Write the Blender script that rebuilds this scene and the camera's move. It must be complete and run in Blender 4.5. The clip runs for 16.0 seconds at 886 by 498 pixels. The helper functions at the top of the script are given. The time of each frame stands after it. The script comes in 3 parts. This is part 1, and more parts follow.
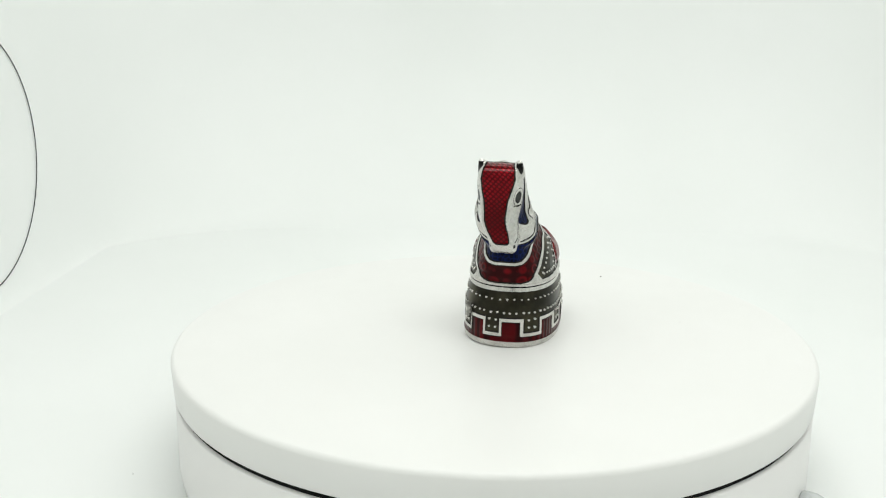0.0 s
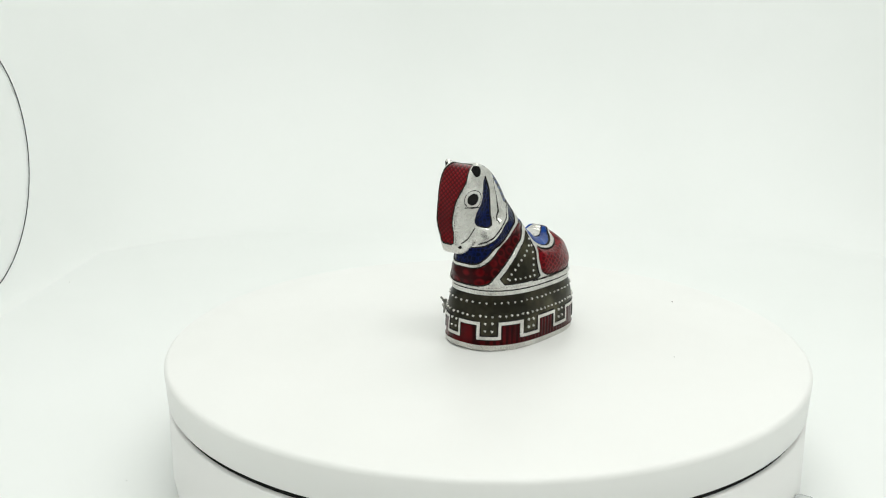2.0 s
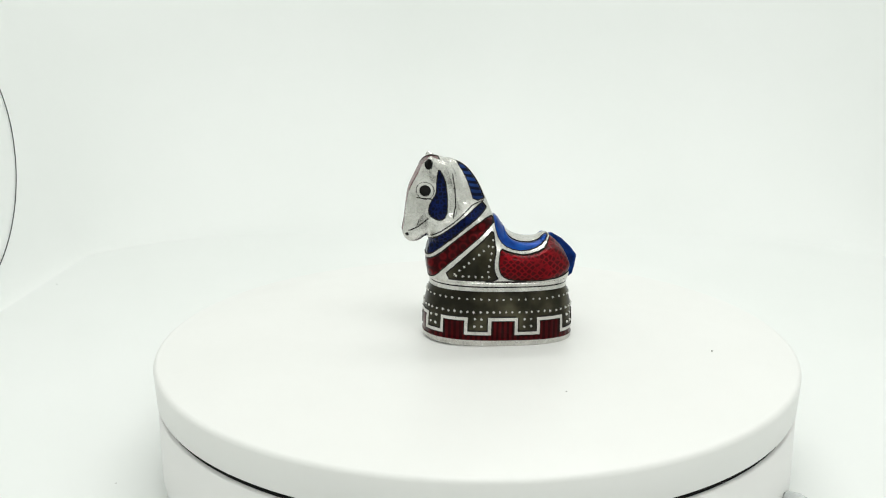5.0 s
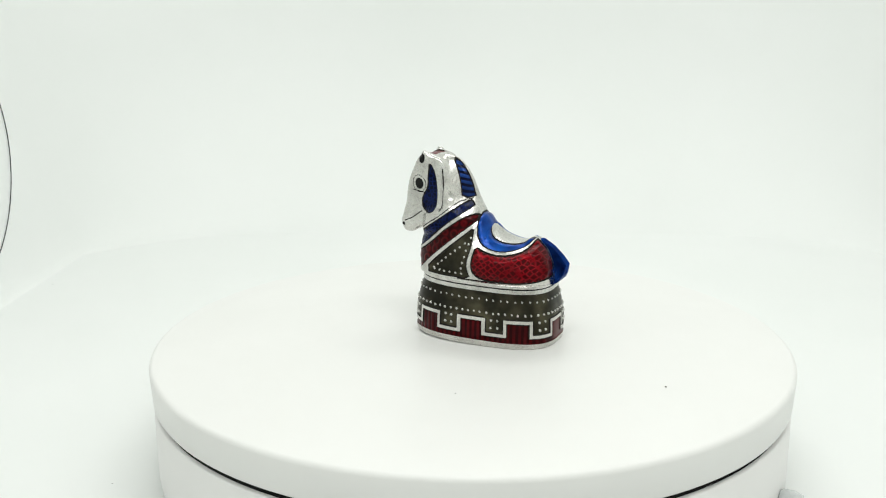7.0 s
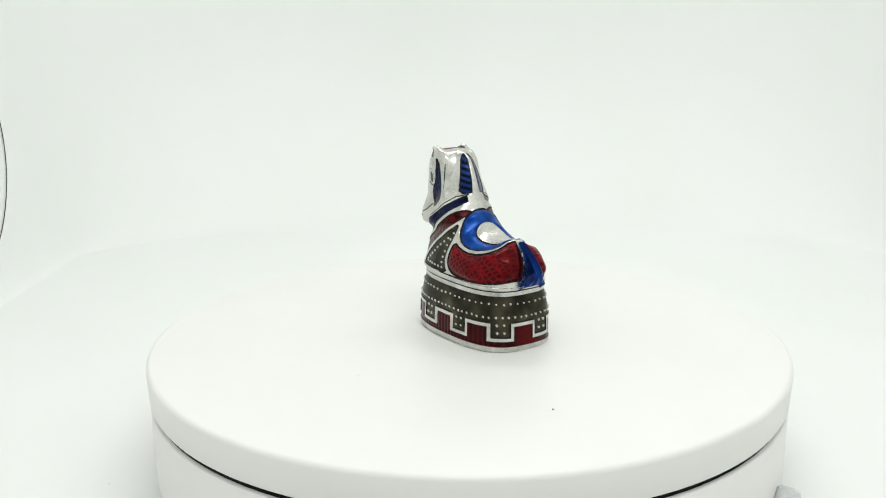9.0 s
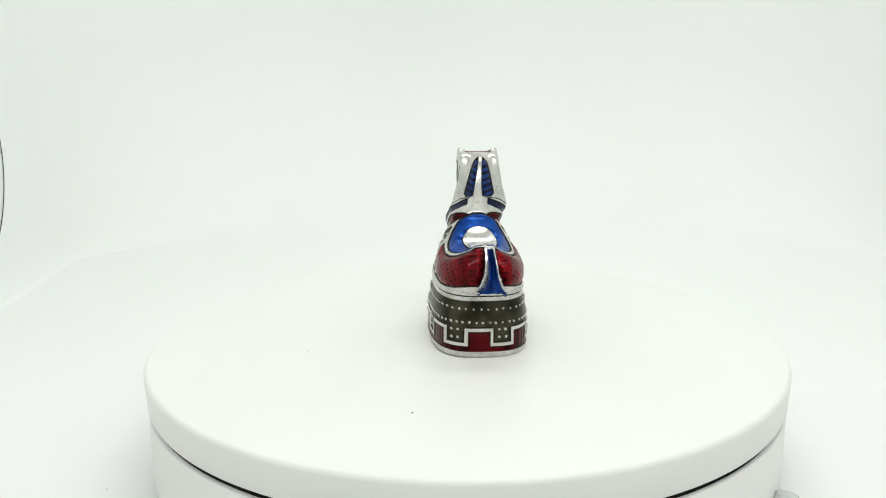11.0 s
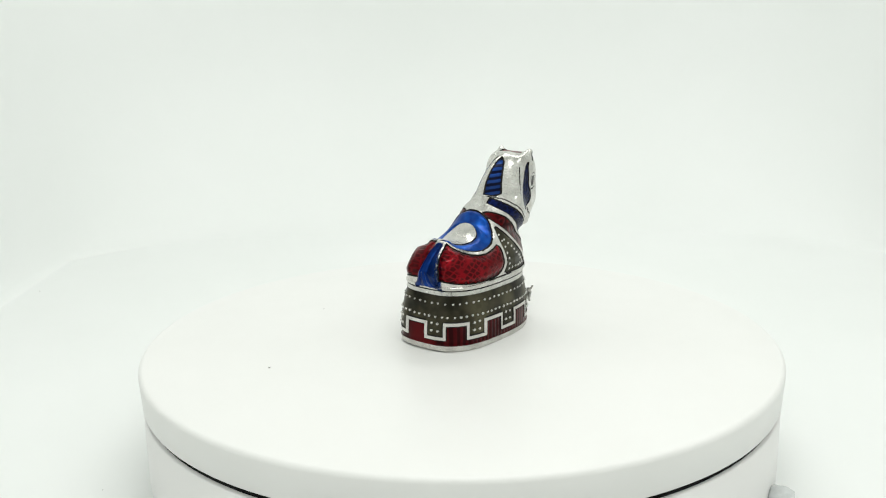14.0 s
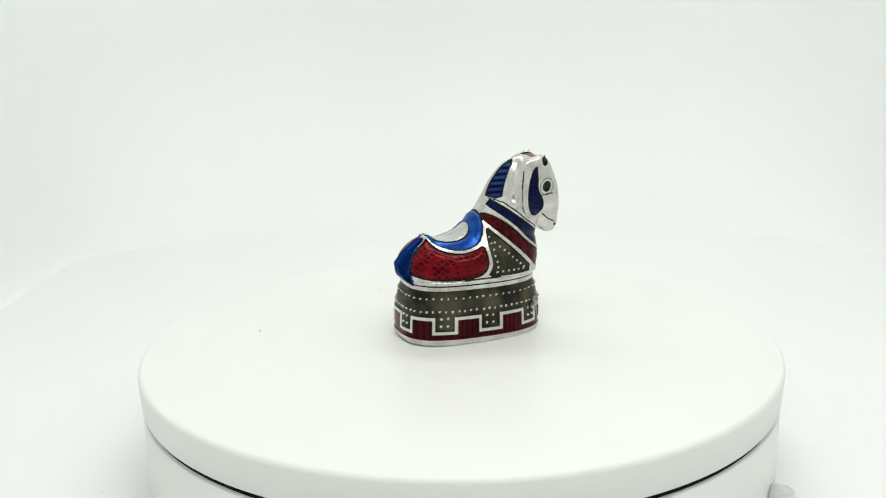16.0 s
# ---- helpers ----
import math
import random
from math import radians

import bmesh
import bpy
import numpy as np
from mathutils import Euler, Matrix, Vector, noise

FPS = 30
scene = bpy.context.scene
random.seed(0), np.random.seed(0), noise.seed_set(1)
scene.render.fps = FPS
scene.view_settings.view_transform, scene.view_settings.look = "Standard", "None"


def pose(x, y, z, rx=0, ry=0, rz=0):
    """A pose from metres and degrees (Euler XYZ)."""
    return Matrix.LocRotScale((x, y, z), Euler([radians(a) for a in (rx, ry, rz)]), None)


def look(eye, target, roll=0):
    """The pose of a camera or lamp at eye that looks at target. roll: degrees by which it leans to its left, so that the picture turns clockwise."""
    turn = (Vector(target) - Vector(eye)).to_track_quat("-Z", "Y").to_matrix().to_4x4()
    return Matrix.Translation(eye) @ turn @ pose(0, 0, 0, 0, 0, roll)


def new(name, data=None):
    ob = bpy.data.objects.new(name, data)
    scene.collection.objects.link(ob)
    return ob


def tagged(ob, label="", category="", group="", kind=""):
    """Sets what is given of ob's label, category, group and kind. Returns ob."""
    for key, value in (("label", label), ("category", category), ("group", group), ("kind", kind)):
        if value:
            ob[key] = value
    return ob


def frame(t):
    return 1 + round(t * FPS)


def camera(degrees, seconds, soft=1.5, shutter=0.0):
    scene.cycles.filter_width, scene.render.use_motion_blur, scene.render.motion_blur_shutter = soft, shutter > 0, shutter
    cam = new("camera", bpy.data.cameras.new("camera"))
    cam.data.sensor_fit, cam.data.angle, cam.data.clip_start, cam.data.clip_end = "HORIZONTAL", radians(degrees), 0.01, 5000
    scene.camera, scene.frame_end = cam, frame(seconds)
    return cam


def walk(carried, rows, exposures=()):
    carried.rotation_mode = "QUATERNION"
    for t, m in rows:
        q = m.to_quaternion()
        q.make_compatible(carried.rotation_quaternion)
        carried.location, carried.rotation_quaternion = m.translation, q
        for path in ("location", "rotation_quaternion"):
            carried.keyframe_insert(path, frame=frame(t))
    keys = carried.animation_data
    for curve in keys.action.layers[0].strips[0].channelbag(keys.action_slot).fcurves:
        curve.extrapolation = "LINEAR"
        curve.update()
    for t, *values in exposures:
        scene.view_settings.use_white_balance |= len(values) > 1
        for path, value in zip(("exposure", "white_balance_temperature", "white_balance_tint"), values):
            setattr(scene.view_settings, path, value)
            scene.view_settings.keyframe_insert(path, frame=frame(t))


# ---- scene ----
# camera on a hand-held phone, turning slightly to the right during the shot
LENS = 47.91
EYE = (0.0, -0.3075, 0.105)
cam = camera(LENS, 16.0, soft=1.1)
# seconds, turn to the right, tilt down, lean (degrees)
AIM = [(0.0, -2.89, 14.14, 0.2), (0.5, -2.68, 13.97, 0.18), (1.0, -2.58, 13.98, 0.15), (1.5, -2.55, 13.84, 0.12), (2.0, -2.51, 13.86, 0.1),
       (2.5, -2.48, 13.85, 0.07), (3.0, -2.29, 13.85, 0.04), (3.5, -2.19, 13.89, 0.01), (4.0, -1.96, 13.84, -0.02), (6.5, -1.8, 13.92, -0.15),
       (7.0, -1.64, 13.92, -0.18), (7.5, -1.58, 13.91, -0.22), (8.0, -1.53, 13.97, -0.26), (8.5, -1.47, 14.09, -0.31), (9.0, -1.43, 14.0, -0.35),
       (11.5, -1.21, 13.74, -0.52), (12.0, -1.05, 13.79, -0.57), (12.5, -0.95, 13.72, -0.62), (13.0, -0.95, 14.02, -0.67), (13.5, -0.95, 13.9, -0.73),
       (14.0, -0.96, 13.86, -0.78), (14.5, -0.92, 13.85, -0.84), (15.0, -0.82, 13.84, -0.89), (15.5, -0.79, 13.88, -0.95), (16.0, -0.9, 13.84, -1.0)]
walk(cam, [(t, Matrix.Translation(EYE) @ pose(0, 0, 0, 0, 0, -a) @ pose(0, 0, 0, 90 - b) @ pose(0, 0, 0, 0, 0, c)) for t, a, b, c in AIM])

# ---- light: the tent's LED panel overhead, and white fabric all round ----
world = bpy.data.worlds.new("world")
world.use_nodes = True
world.node_tree.nodes["Background"].inputs[0].default_value = (0.9, 1.0, 0.95, 1)
world.node_tree.nodes["Background"].inputs[1].default_value = 0.02
scene.world = world
scene.view_settings.exposure = 0.0


def lamp(name, at, to, sx, sy, watts, colour):
    data = bpy.data.lights.new(name, "AREA")
    data.shape, data.size, data.size_y, data.energy, data.color = "RECTANGLE", sx, sy, watts, colour
    ob = new(name, data)
    ob.matrix_basis = look(at, to)
    return ob


# two rows of LED strips behind diffusers under the tent's roof
lamp("led_strip_light", (0.04, 0.24, 0.488), (0.04, 0.24, 0.0), 0.40, 0.12, 0.72, (0.99, 1.0, 0.97))
lamp("led_strip_light", (0.04, -0.20, 0.488), (0.04, -0.20, 0.0), 0.40, 0.10, 1.0, (0.99, 1.0, 0.97))


# ---- materials ----
def material(name):
    m = bpy.data.materials.new(name)
    m.use_nodes = True
    n = m.node_tree.nodes
    return m, n, m.node_tree.links, n["Principled BSDF"]


def mix_rgb(n, l, fac, a, b):
    k = n.new("ShaderNodeMix")
    k.data_type = "RGBA"
    for slot, v in ((6, a), (7, b)):
        if isinstance(v, tuple):
            k.inputs[slot].default_value = (*v, 1)
        else:
            l.new(v, k.inputs[slot])
    l.new(fac, k.inputs[0])
    return k.outputs[2]


def ramp(n, l, fac, lo, hi, a=0.0, b=1.0):
    k = n.new("ShaderNodeMapRange")
    for i, v in ((1, lo), (2, hi), (3, a), (4, b)):
        k.inputs[i].default_value = v
    l.new(fac, k.inputs[0])
    return k.outputs[0]


def noise_fac(n, l, scale, detail=4.0, coords=None):
    k = n.new("ShaderNodeTexNoise")
    k.inputs["Scale"].default_value, k.inputs["Detail"].default_value = scale, detail
    l.new(coords if coords else n.new("ShaderNodeTexCoord").outputs["Object"], k.inputs["Vector"])
    return k.outputs["Fac"]


def bump(n, l, bsdf, height, strength, distance):
    k = n.new("ShaderNodeBump")
    k.inputs["Strength"].default_value, k.inputs["Distance"].default_value = strength, distance
    l.new(height, k.inputs["Height"])
    l.new(k.outputs[0], bsdf.inputs["Normal"])


def plain(name, a, b, rough, scale, metal=0.0, rough2=None, bump_by=0.0, dist=0.0005, coat=0.0):
    m, n, l, p = material(name)
    f = noise_fac(n, l, scale)
    f2 = noise_fac(n, l, scale * 9)
    l.new(mix_rgb(n, l, ramp(n, l, f, 0.3, 0.7), a, b), p.inputs["Base Color"])
    l.new(ramp(n, l, f2, 0.3, 0.7, rough, rough2 if rough2 else rough + 0.08), p.inputs["Roughness"])
    p.inputs["Metallic"].default_value = metal
    p.inputs["Coat Weight"].default_value = coat
    p.inputs["Coat Roughness"].default_value = 0.05
    if not metal and a[0] < 0.05:
        p.inputs["Specular IOR Level"].default_value = 0.08
    if bump_by:
        bump(n, l, p, f2, bump_by, dist)
    return m


FABRIC = plain("white_tent_fabric", (0.80, 0.82, 0.80), (0.84, 0.85, 0.835), 0.75, 9, bump_by=0.05)
SWEEP = plain("white_backdrop_sheet", (0.86, 0.88, 0.865), (0.89, 0.905, 0.895), 0.6, 7, bump_by=0.03)
PLATE = plain("white_moulded_plastic", (0.825, 0.822, 0.804), (0.855, 0.85, 0.835), 0.34, 14, rough2=0.44)
BODY = plain("white_base_plastic", (0.82, 0.81, 0.80), (0.85, 0.84, 0.83), 0.4, 14)
ROOM = plain("dark_reflection_grey", (0.10, 0.10, 0.10), (0.14, 0.135, 0.13), 0.8, 3)
PATINA = plain("dark_patina", (0.006, 0.0055, 0.005), (0.022, 0.019, 0.016), 0.5, 500)
# near-black that paints the shade inside narrow gaps
DARK = plain("gap_shade_black", (0.008, 0.008, 0.008), (0.015, 0.015, 0.014), 0.7, 200)
WIRE = plain("dark_binding", (0.04, 0.04, 0.04), (0.08, 0.08, 0.08), 0.5, 60)
CLEAR = plain("grey_translucent_plastic", (0.55, 0.57, 0.57), (0.7, 0.72, 0.72), 0.2, 300)
SPECK = plain("grey_dust", (0.2, 0.19, 0.18), (0.3, 0.29, 0.27), 0.9, 4000)
SILVER = plain("polished_silver_metal", (0.47, 0.458, 0.43), (0.66, 0.648, 0.62), 0.2, 210, metal=1.0, rough2=0.33, bump_by=0.03, dist=0.0002)
OLD_SILVER = plain("tarnished_silver", (0.22, 0.22, 0.20), (0.42, 0.41, 0.38), 0.3, 700, metal=1.0, rough2=0.45)
BLACK = plain("black_enamel", (0.004, 0.004, 0.004), (0.01, 0.009, 0.009), 0.3, 400, coat=0.04)


def enamel(name, deep, bright, pattern, metal=0.55, rough=0.28, scale=620.0, stretch=(1, 1, 1), depth=0.5, coat=0.13):
    """Glass enamel over engraved metal: the engraving shows through as a lighter and darker drawing."""
    m, n, l, p = material(name)
    co = n.new("ShaderNodeTexCoord").outputs["Object"]
    mp = n.new("ShaderNodeMapping")
    mp.inputs["Scale"].default_value = stretch
    mp.inputs["Rotation"].default_value = (0, radians({"scales": 45, "stripes": 10}.get(pattern, 0)), 0)
    l.new(co, mp.inputs["Vector"])
    vec = mp.outputs[0]
    if pattern in ("cells", "scales"):
        k = n.new("ShaderNodeTexVoronoi")
        k.feature = "DISTANCE_TO_EDGE"
        k.inputs["Scale"].default_value, k.inputs["Randomness"].default_value = scale, 0.7 if pattern == "cells" else 0.42
        l.new(vec, k.inputs["Vector"])
        f = ramp(n, l, k.outputs["Distance"], 0.03, 0.2, 1.0, 0.0)
    elif pattern == "loops":
        k = n.new("ShaderNodeTexVoronoi")
        k.inputs["Scale"].default_value, k.inputs["Randomness"].default_value = scale, 0.2
        l.new(vec, k.inputs["Vector"])
        up, down = ramp(n, l, k.outputs["Distance"], 0.22, 0.36), ramp(n, l, k.outputs["Distance"], 0.42, 0.56, 1.0, 0.0)
        g = n.new("ShaderNodeMath")
        g.operation = "MULTIPLY"
        l.new(up, g.inputs[0]), l.new(down, g.inputs[1])
        f = g.outputs[0]
    elif pattern == "lattice":
        fs = []
        for tilt in (40, -40):
            r = n.new("ShaderNodeMapping")
            r.inputs["Rotation"].default_value = (radians(tilt), radians(tilt * 0.6), 0)
            l.new(vec, r.inputs["Vector"])
            k = n.new("ShaderNodeTexWave")
            k.bands_direction = "Z"
            k.inputs["Scale"].default_value = scale
            l.new(r.outputs[0], k.inputs["Vector"])
            fs.append(k.outputs["Fac"])
        g = n.new("ShaderNodeMath")
        g.operation = "MULTIPLY"
        l.new(fs[0], g.inputs[0]), l.new(fs[1], g.inputs[1])
        f = ramp(n, l, g.outputs[0], 0.05, 0.45)
    elif pattern in ("bars", "stripes"):
        k = n.new("ShaderNodeTexWave")
        k.bands_direction = "X" if pattern == "bars" else "Z"
        k.inputs["Scale"].default_value, k.inputs["Distortion"].default_value, k.inputs["Detail Scale"].default_value = scale, 1.2, 1.5
        l.new(vec, k.inputs["Vector"])
        f = ramp(n, l, k.outputs["Fac"], 0.3, 0.7)
    else:
        f = ramp(n, l, noise_fac(n, l, scale, 3.0, vec), 0.35, 0.65)
    soft = ramp(n, l, noise_fac(n, l, 110.0), 0.35, 0.65, 0.35, 1.0)
    g = n.new("ShaderNodeMath")
    g.operation = "MULTIPLY"
    l.new(f, g.inputs[0]), l.new(soft, g.inputs[1])
    l.new(mix_rgb(n, l, g.outputs[0], deep, bright), p.inputs["Base Color"])
    p.inputs["Metallic"].default_value, p.inputs["Roughness"].default_value = metal, rough
    p.inputs["Coat Weight"].default_value, p.inputs["Coat Roughness"].default_value = coat, 0.04
    p.inputs["Specular IOR Level"].default_value = 0.05
    bump(n, l, p, f, depth, 0.00012)
    return m


RED = enamel("red_enamel_scales", (0.052, 0.0004, 0.0015), (0.24, 0.003, 0.008), "scales", scale=680, stretch=(0.9, 0.45, 1.1), coat=0.16)
RED_FACE = enamel("red_enamel_lattice", (0.055, 0.0005, 0.0018), (0.23, 0.0024, 0.007), "lattice", scale=330, coat=0.2)
RED_COLLAR = enamel("red_enamel_loops", (0.026, 0.0004, 0.001), (0.13, 0.0025, 0.005), "loops", scale=330, stretch=(1, 0.75, 1))
RED_WALL = enamel("red_enamel_bars", (0.022, 0.0004, 0.001), (0.08, 0.0015, 0.003), "bars", scale=190, stretch=(1, 1, 0.15))
BLUE = enamel("blue_enamel", (0.0008, 0.0022, 0.015), (0.004, 0.013, 0.095), "cells", scale=800)
BRIGHT_BLUE = enamel("bright_blue_enamel", (0.0015, 0.022, 0.16), (0.010, 0.095, 0.45), "noise", scale=180, coat=0.2)
MANE = enamel("striped_blue_enamel", (0.0006, 0.0022, 0.016), (0.012, 0.044, 0.2), "stripes", scale=185)
TAIL = enamel("deep_blue_enamel", (0.0008, 0.010, 0.08), (0.006, 0.058, 0.32), "noise", scale=260)
OLIVE = enamel("grey_olive_enamel", (0.014, 0.013, 0.008), (0.080, 0.073, 0.045), "noise", metal=0.2, rough=0.3, scale=120, depth=0.1)


# ---- building helpers ----
def mesh_of(name, verts, faces, mat, smooth=True):
    me = bpy.data.meshes.new(name)
    me.from_pydata([tuple(v) for v in verts], [], [tuple(int(i) for i in f) for f in faces])
    me.materials.append(mat)
    if smooth:
        me.polygons.foreach_set("use_smooth", [True] * len(me.polygons))
    me.update()
    return me


def part(name, me, parent, label=""):
    ob = new(name, me)
    ob.parent = parent
    return tagged(ob, label)


def piece(name, verts, faces, keep, mat, parent, label=""):
    """The faces that keep marks, as one mesh part with its own vertices."""
    f = np.asarray(faces)[keep]
    if not len(f):
        return None
    used, inv = np.unique(f, return_inverse=True)
    return part(name, mesh_of(name, np.asarray(verts)[used], inv.reshape(f.shape), mat), parent, label)


def turned(profile, steps, name, mat):
    """A body of revolution from (radius, height) pairs."""
    a = np.linspace(0, 2 * np.pi, steps, endpoint=False)
    v = [(r * math.cos(t), r * math.sin(t), z) for r, z in profile for t in a]
    f = [(i * steps + j, i * steps + (j + 1) % steps, (i + 1) * steps + (j + 1) % steps, (i + 1) * steps + j)
         for i in range(len(profile) - 1) for j in range(steps)]
    return mesh_of(name, v, f, mat)


def rounded(r, z, n, c0, c1):
    return [(r[0] + r[1] * math.cos(radians(c0 + (c1 - c0) * i / n)), z + r[1] * math.sin(radians(c0 + (c1 - c0) * i / n))) for i in range(n + 1)]


# ---- the light tent ----
FLOOR = -0.040
XL, XR, YF, YB, TOP = -0.25, 0.27, -0.42, 0.45, 0.50


def slab(name, lo, hi, mat, label):
    bm = bmesh.new()
    bmesh.ops.create_cube(bm, size=1)
    for v in bm.verts:
        v.co = Vector([(lo[i] + hi[i]) / 2 + v.co[i] * (hi[i] - lo[i]) for i in range(3)])
    me = bpy.data.meshes.new(name)
    bm.to_mesh(me)
    bm.free()
    me.materials.append(mat)
    return tagged(new(name, me), label, kind="structure")


# side wall with a round lens port
PORT_Y, PORT_Z, PORT_R = 0.157, 0.027, 0.066
slab("ceiling", (XL, YF, TOP), (XR, YB + 0.004, TOP + 0.004), FABRIC, "white fabric roof of a light tent")
# unseen dark wall, added so that the silver has something dark to mirror
slab("wall_south", (-1.2, -1.604, -0.5), (1.2, -1.6, 1.4), ROOM, "unseen dark grey wall added to give dark reflections through the front slot")


def front_bounce():
    """An unseen white sheet added behind the camera to bounce light; its upright slot reflects dark."""
    left, right, low, high = -0.06, 0.06, 0.045, 0.185
    bm = bmesh.new()
    for x0, x1, z0, z1 in ((XL, left, FLOOR, TOP), (right, XR, FLOOR, TOP), (left, right, FLOOR, low), (left, right, high, TOP)):
        made = bmesh.ops.create_cube(bm, size=1)["verts"]
        for v in made:
            v.co = Vector(((x0 + x1) / 2 + v.co.x * (x1 - x0), YF - 0.002 + v.co.y * 0.004, (z0 + z1) / 2 + v.co.z * (z1 - z0)))
    me = bpy.data.meshes.new("front_bounce")
    bm.to_mesh(me)
    bm.free()
    me.materials.append(FABRIC)
    tagged(new("wall_front_bounce", me), "unseen white sheet added behind the camera to bounce light, with a slot that reflects dark", kind="structure")


front_bounce()


def backdrop():
    """Floor, side walls and back of the tent in one sheet with wide curves."""
    corner, sweep, n = 0.19, 0.13, 14
    plan = [(XL, YF, -1, 0)] + [(XL, y, -1, 0) for y in np.linspace(YF, YB - corner, 24)[1:]]
    plan += [(XL + corner - corner * math.cos(a), YB - corner + corner * math.sin(a), -math.cos(a), math.sin(a)) for a in np.linspace(0, math.pi / 2, n)[1:]]
    plan += [(x, YB, 0, 1) for x in np.linspace(XL + corner, XR - corner, 8)[1:]]
    plan += [(XR - corner + corner * math.sin(a), YB - corner + corner * math.cos(a), math.sin(a), math.cos(a)) for a in np.linspace(0, math.pi / 2, n)[1:]]
    plan += [(XR, y, 1, 0) for y in np.linspace(YB - corner, YF, 24)[1:]]
    rows = []
    for a in np.linspace(0, math.pi / 2, n):
        rows.append((sweep * (1 - math.sin(a)), FLOOR + sweep * (1 - math.cos(a))))
    rows += [(0.0, z) for z in np.linspace(FLOOR + sweep, TOP, 8)[1:]]
    v, f = [], []
    for inset, z in rows:
        for x, y, nx, ny in plan:
            # the sweep is wide at the back and narrow along the sides
            k = inset * (ny if ny > 0 else 0) + inset * 0.16 * abs(nx)
            v.append((x - nx * k, y - ny * k, z))
    w = len(plan)
    for i in range(len(rows) - 1):
        for j in range(w - 1):
            f.append((i * w + j, i * w + j + 1, (i + 1) * w + j + 1, (i + 1) * w + j))
    v += v[:w]
    f.append(tuple(range(len(v) - w, len(v))))
    me = mesh_of("backdrop", v, f, SWEEP)
    ob = new("backdrop", me)
    tagged(ob, "seamless white backdrop sheet curving up behind the turntable", kind="structure")


backdrop()


def ring(name, radius, thick, mat, steps=160, sides=8):
    v, f = [], []
    for i in range(steps):
        a = 2 * math.pi * i / steps
        for j in range(sides):
            b = 2 * math.pi * j / sides
            r = radius + thick * math.cos(b)
            v.append((thick * math.sin(b), r * math.cos(a), r * math.sin(a)))
    for i in range(steps):
        for j in range(sides):
            f.append((i * sides + j, i * sides + (j + 1) % sides, (i + 1) % steps * sides + (j + 1) % sides, (i + 1) % steps * sides + j))
    return mesh_of(name, v, f, mat)


def on_wall(me):
    """Lays the ring on the wall, which curves inwards near the floor."""
    ex, ey, ez = EYE
    for v in me.vertices:
        p = Vector((XL + 0.0005 + v.co.x, PORT_Y + v.co.y, PORT_Z + v.co.z))
        q = p.copy()
        for _ in range(4):
            rise = min(max((q.z - FLOOR) / SWEEP_R, 0), 1)
            inset = 0.16 * SWEEP_R * (1 - math.sin(math.acos(1 - rise)))
            k = (XL + inset + 0.0006 - ex) / (XL - ex)
            q = Vector((XL + inset + 0.0006 + v.co.x, ey + (p.y - ey) * k, ez + (p.z - ez) * k))
        v.co = q
    return me


SWEEP_R = 0.13
port = tagged(new("lens_port", on_wall(ring("lens_port", PORT_R, 0.00027, WIRE))), "thin dark binding of a round lens port in white tent fabric", "lens port")

# ---- the turntable ----
RIM, GAP = 0.1004, 0.0110
turntable = tagged(new("turntable"), "white plastic display turntable with a thin dark gap under its plate", "turntable")
turntable.location = (0, 0, FLOOR)
base = part("base", turned([(0.0, 0.0), (0.0965, 0.0), (0.0990, 0.002), (0.0997, 0.006), (0.0997, 0.0268), (0.0992, 0.0273), (0.0, 0.0273)], 200, "base", BODY), turntable, "matt white drum base")
# a black ring set into the slit stands in for its shade
part("gap_shade_ring", turned([(0.0970, 0.0272), (0.0984, 0.0274), (0.0984, 0.0288), (0.0970, 0.0289)], 200, "gap_shade_ring", DARK), turntable, "near-black ring painting the shade in the gap under the plate")
plate_mesh = turned([(0.0, -GAP), (0.0982, -GAP), (RIM - 0.0009, -GAP + 0.0002), (RIM - 0.0005, -GAP + 0.0008)]
                    + rounded((RIM - 0.0015, 0.0015), -0.0015, 8, 0, 90) + [(0.05, 0.0), (0.0, 0.0)], 240, "plate", PLATE)
plate = part("plate", plate_mesh, turntable, "smooth round white rotating plate")
knob = turned([(0.0, 0.0), (0.0036, 0.0), (0.0042, 0.0008), (0.0042, 0.004), (0.0034, 0.0062), (0.0, 0.0068)], 24, "socket_knob", CLEAR)
knob_ob = part("socket_knob", knob, turntable, "small grey translucent socket knob")
knob_ob.matrix_basis = pose(0.0880, -0.0468, 0.0064, 0, 90, -28)


# ---- the trinket box: a horse lid on a fortress-patterned base (all in millimetres, x forward, y to its left) ----
MM = 0.001
box = tagged(new("trinket_box"), "enamelled silver horse trinket box with red, blue and olive cells", "trinket box")


def oval(x, y, a, b):
    """1 on the outline of the box's plan: round in front, squarer behind."""
    n = np.where(x > 0, 2.4, 3.0)
    return (np.abs(x / a) ** n + np.abs(y / b) ** n) ** (1 / n)


def oval_line(steps, a, b):
    t = np.linspace(0, 2 * np.pi, 20000)
    x, y = np.cos(t), np.sin(t)
    k = 1 / oval(x, y, a, b)
    x, y = x * k, y * k
    s = np.concatenate([[0], np.cumsum(np.hypot(np.diff(x), np.diff(y)))])
    u = np.linspace(0, s[-1], steps, endpoint=False)
    return np.interp(u, s, x), np.interp(u, s, y), u, s[-1]


HALF_L, HALF_W = 24.2, 15.4
PERIODS = 9


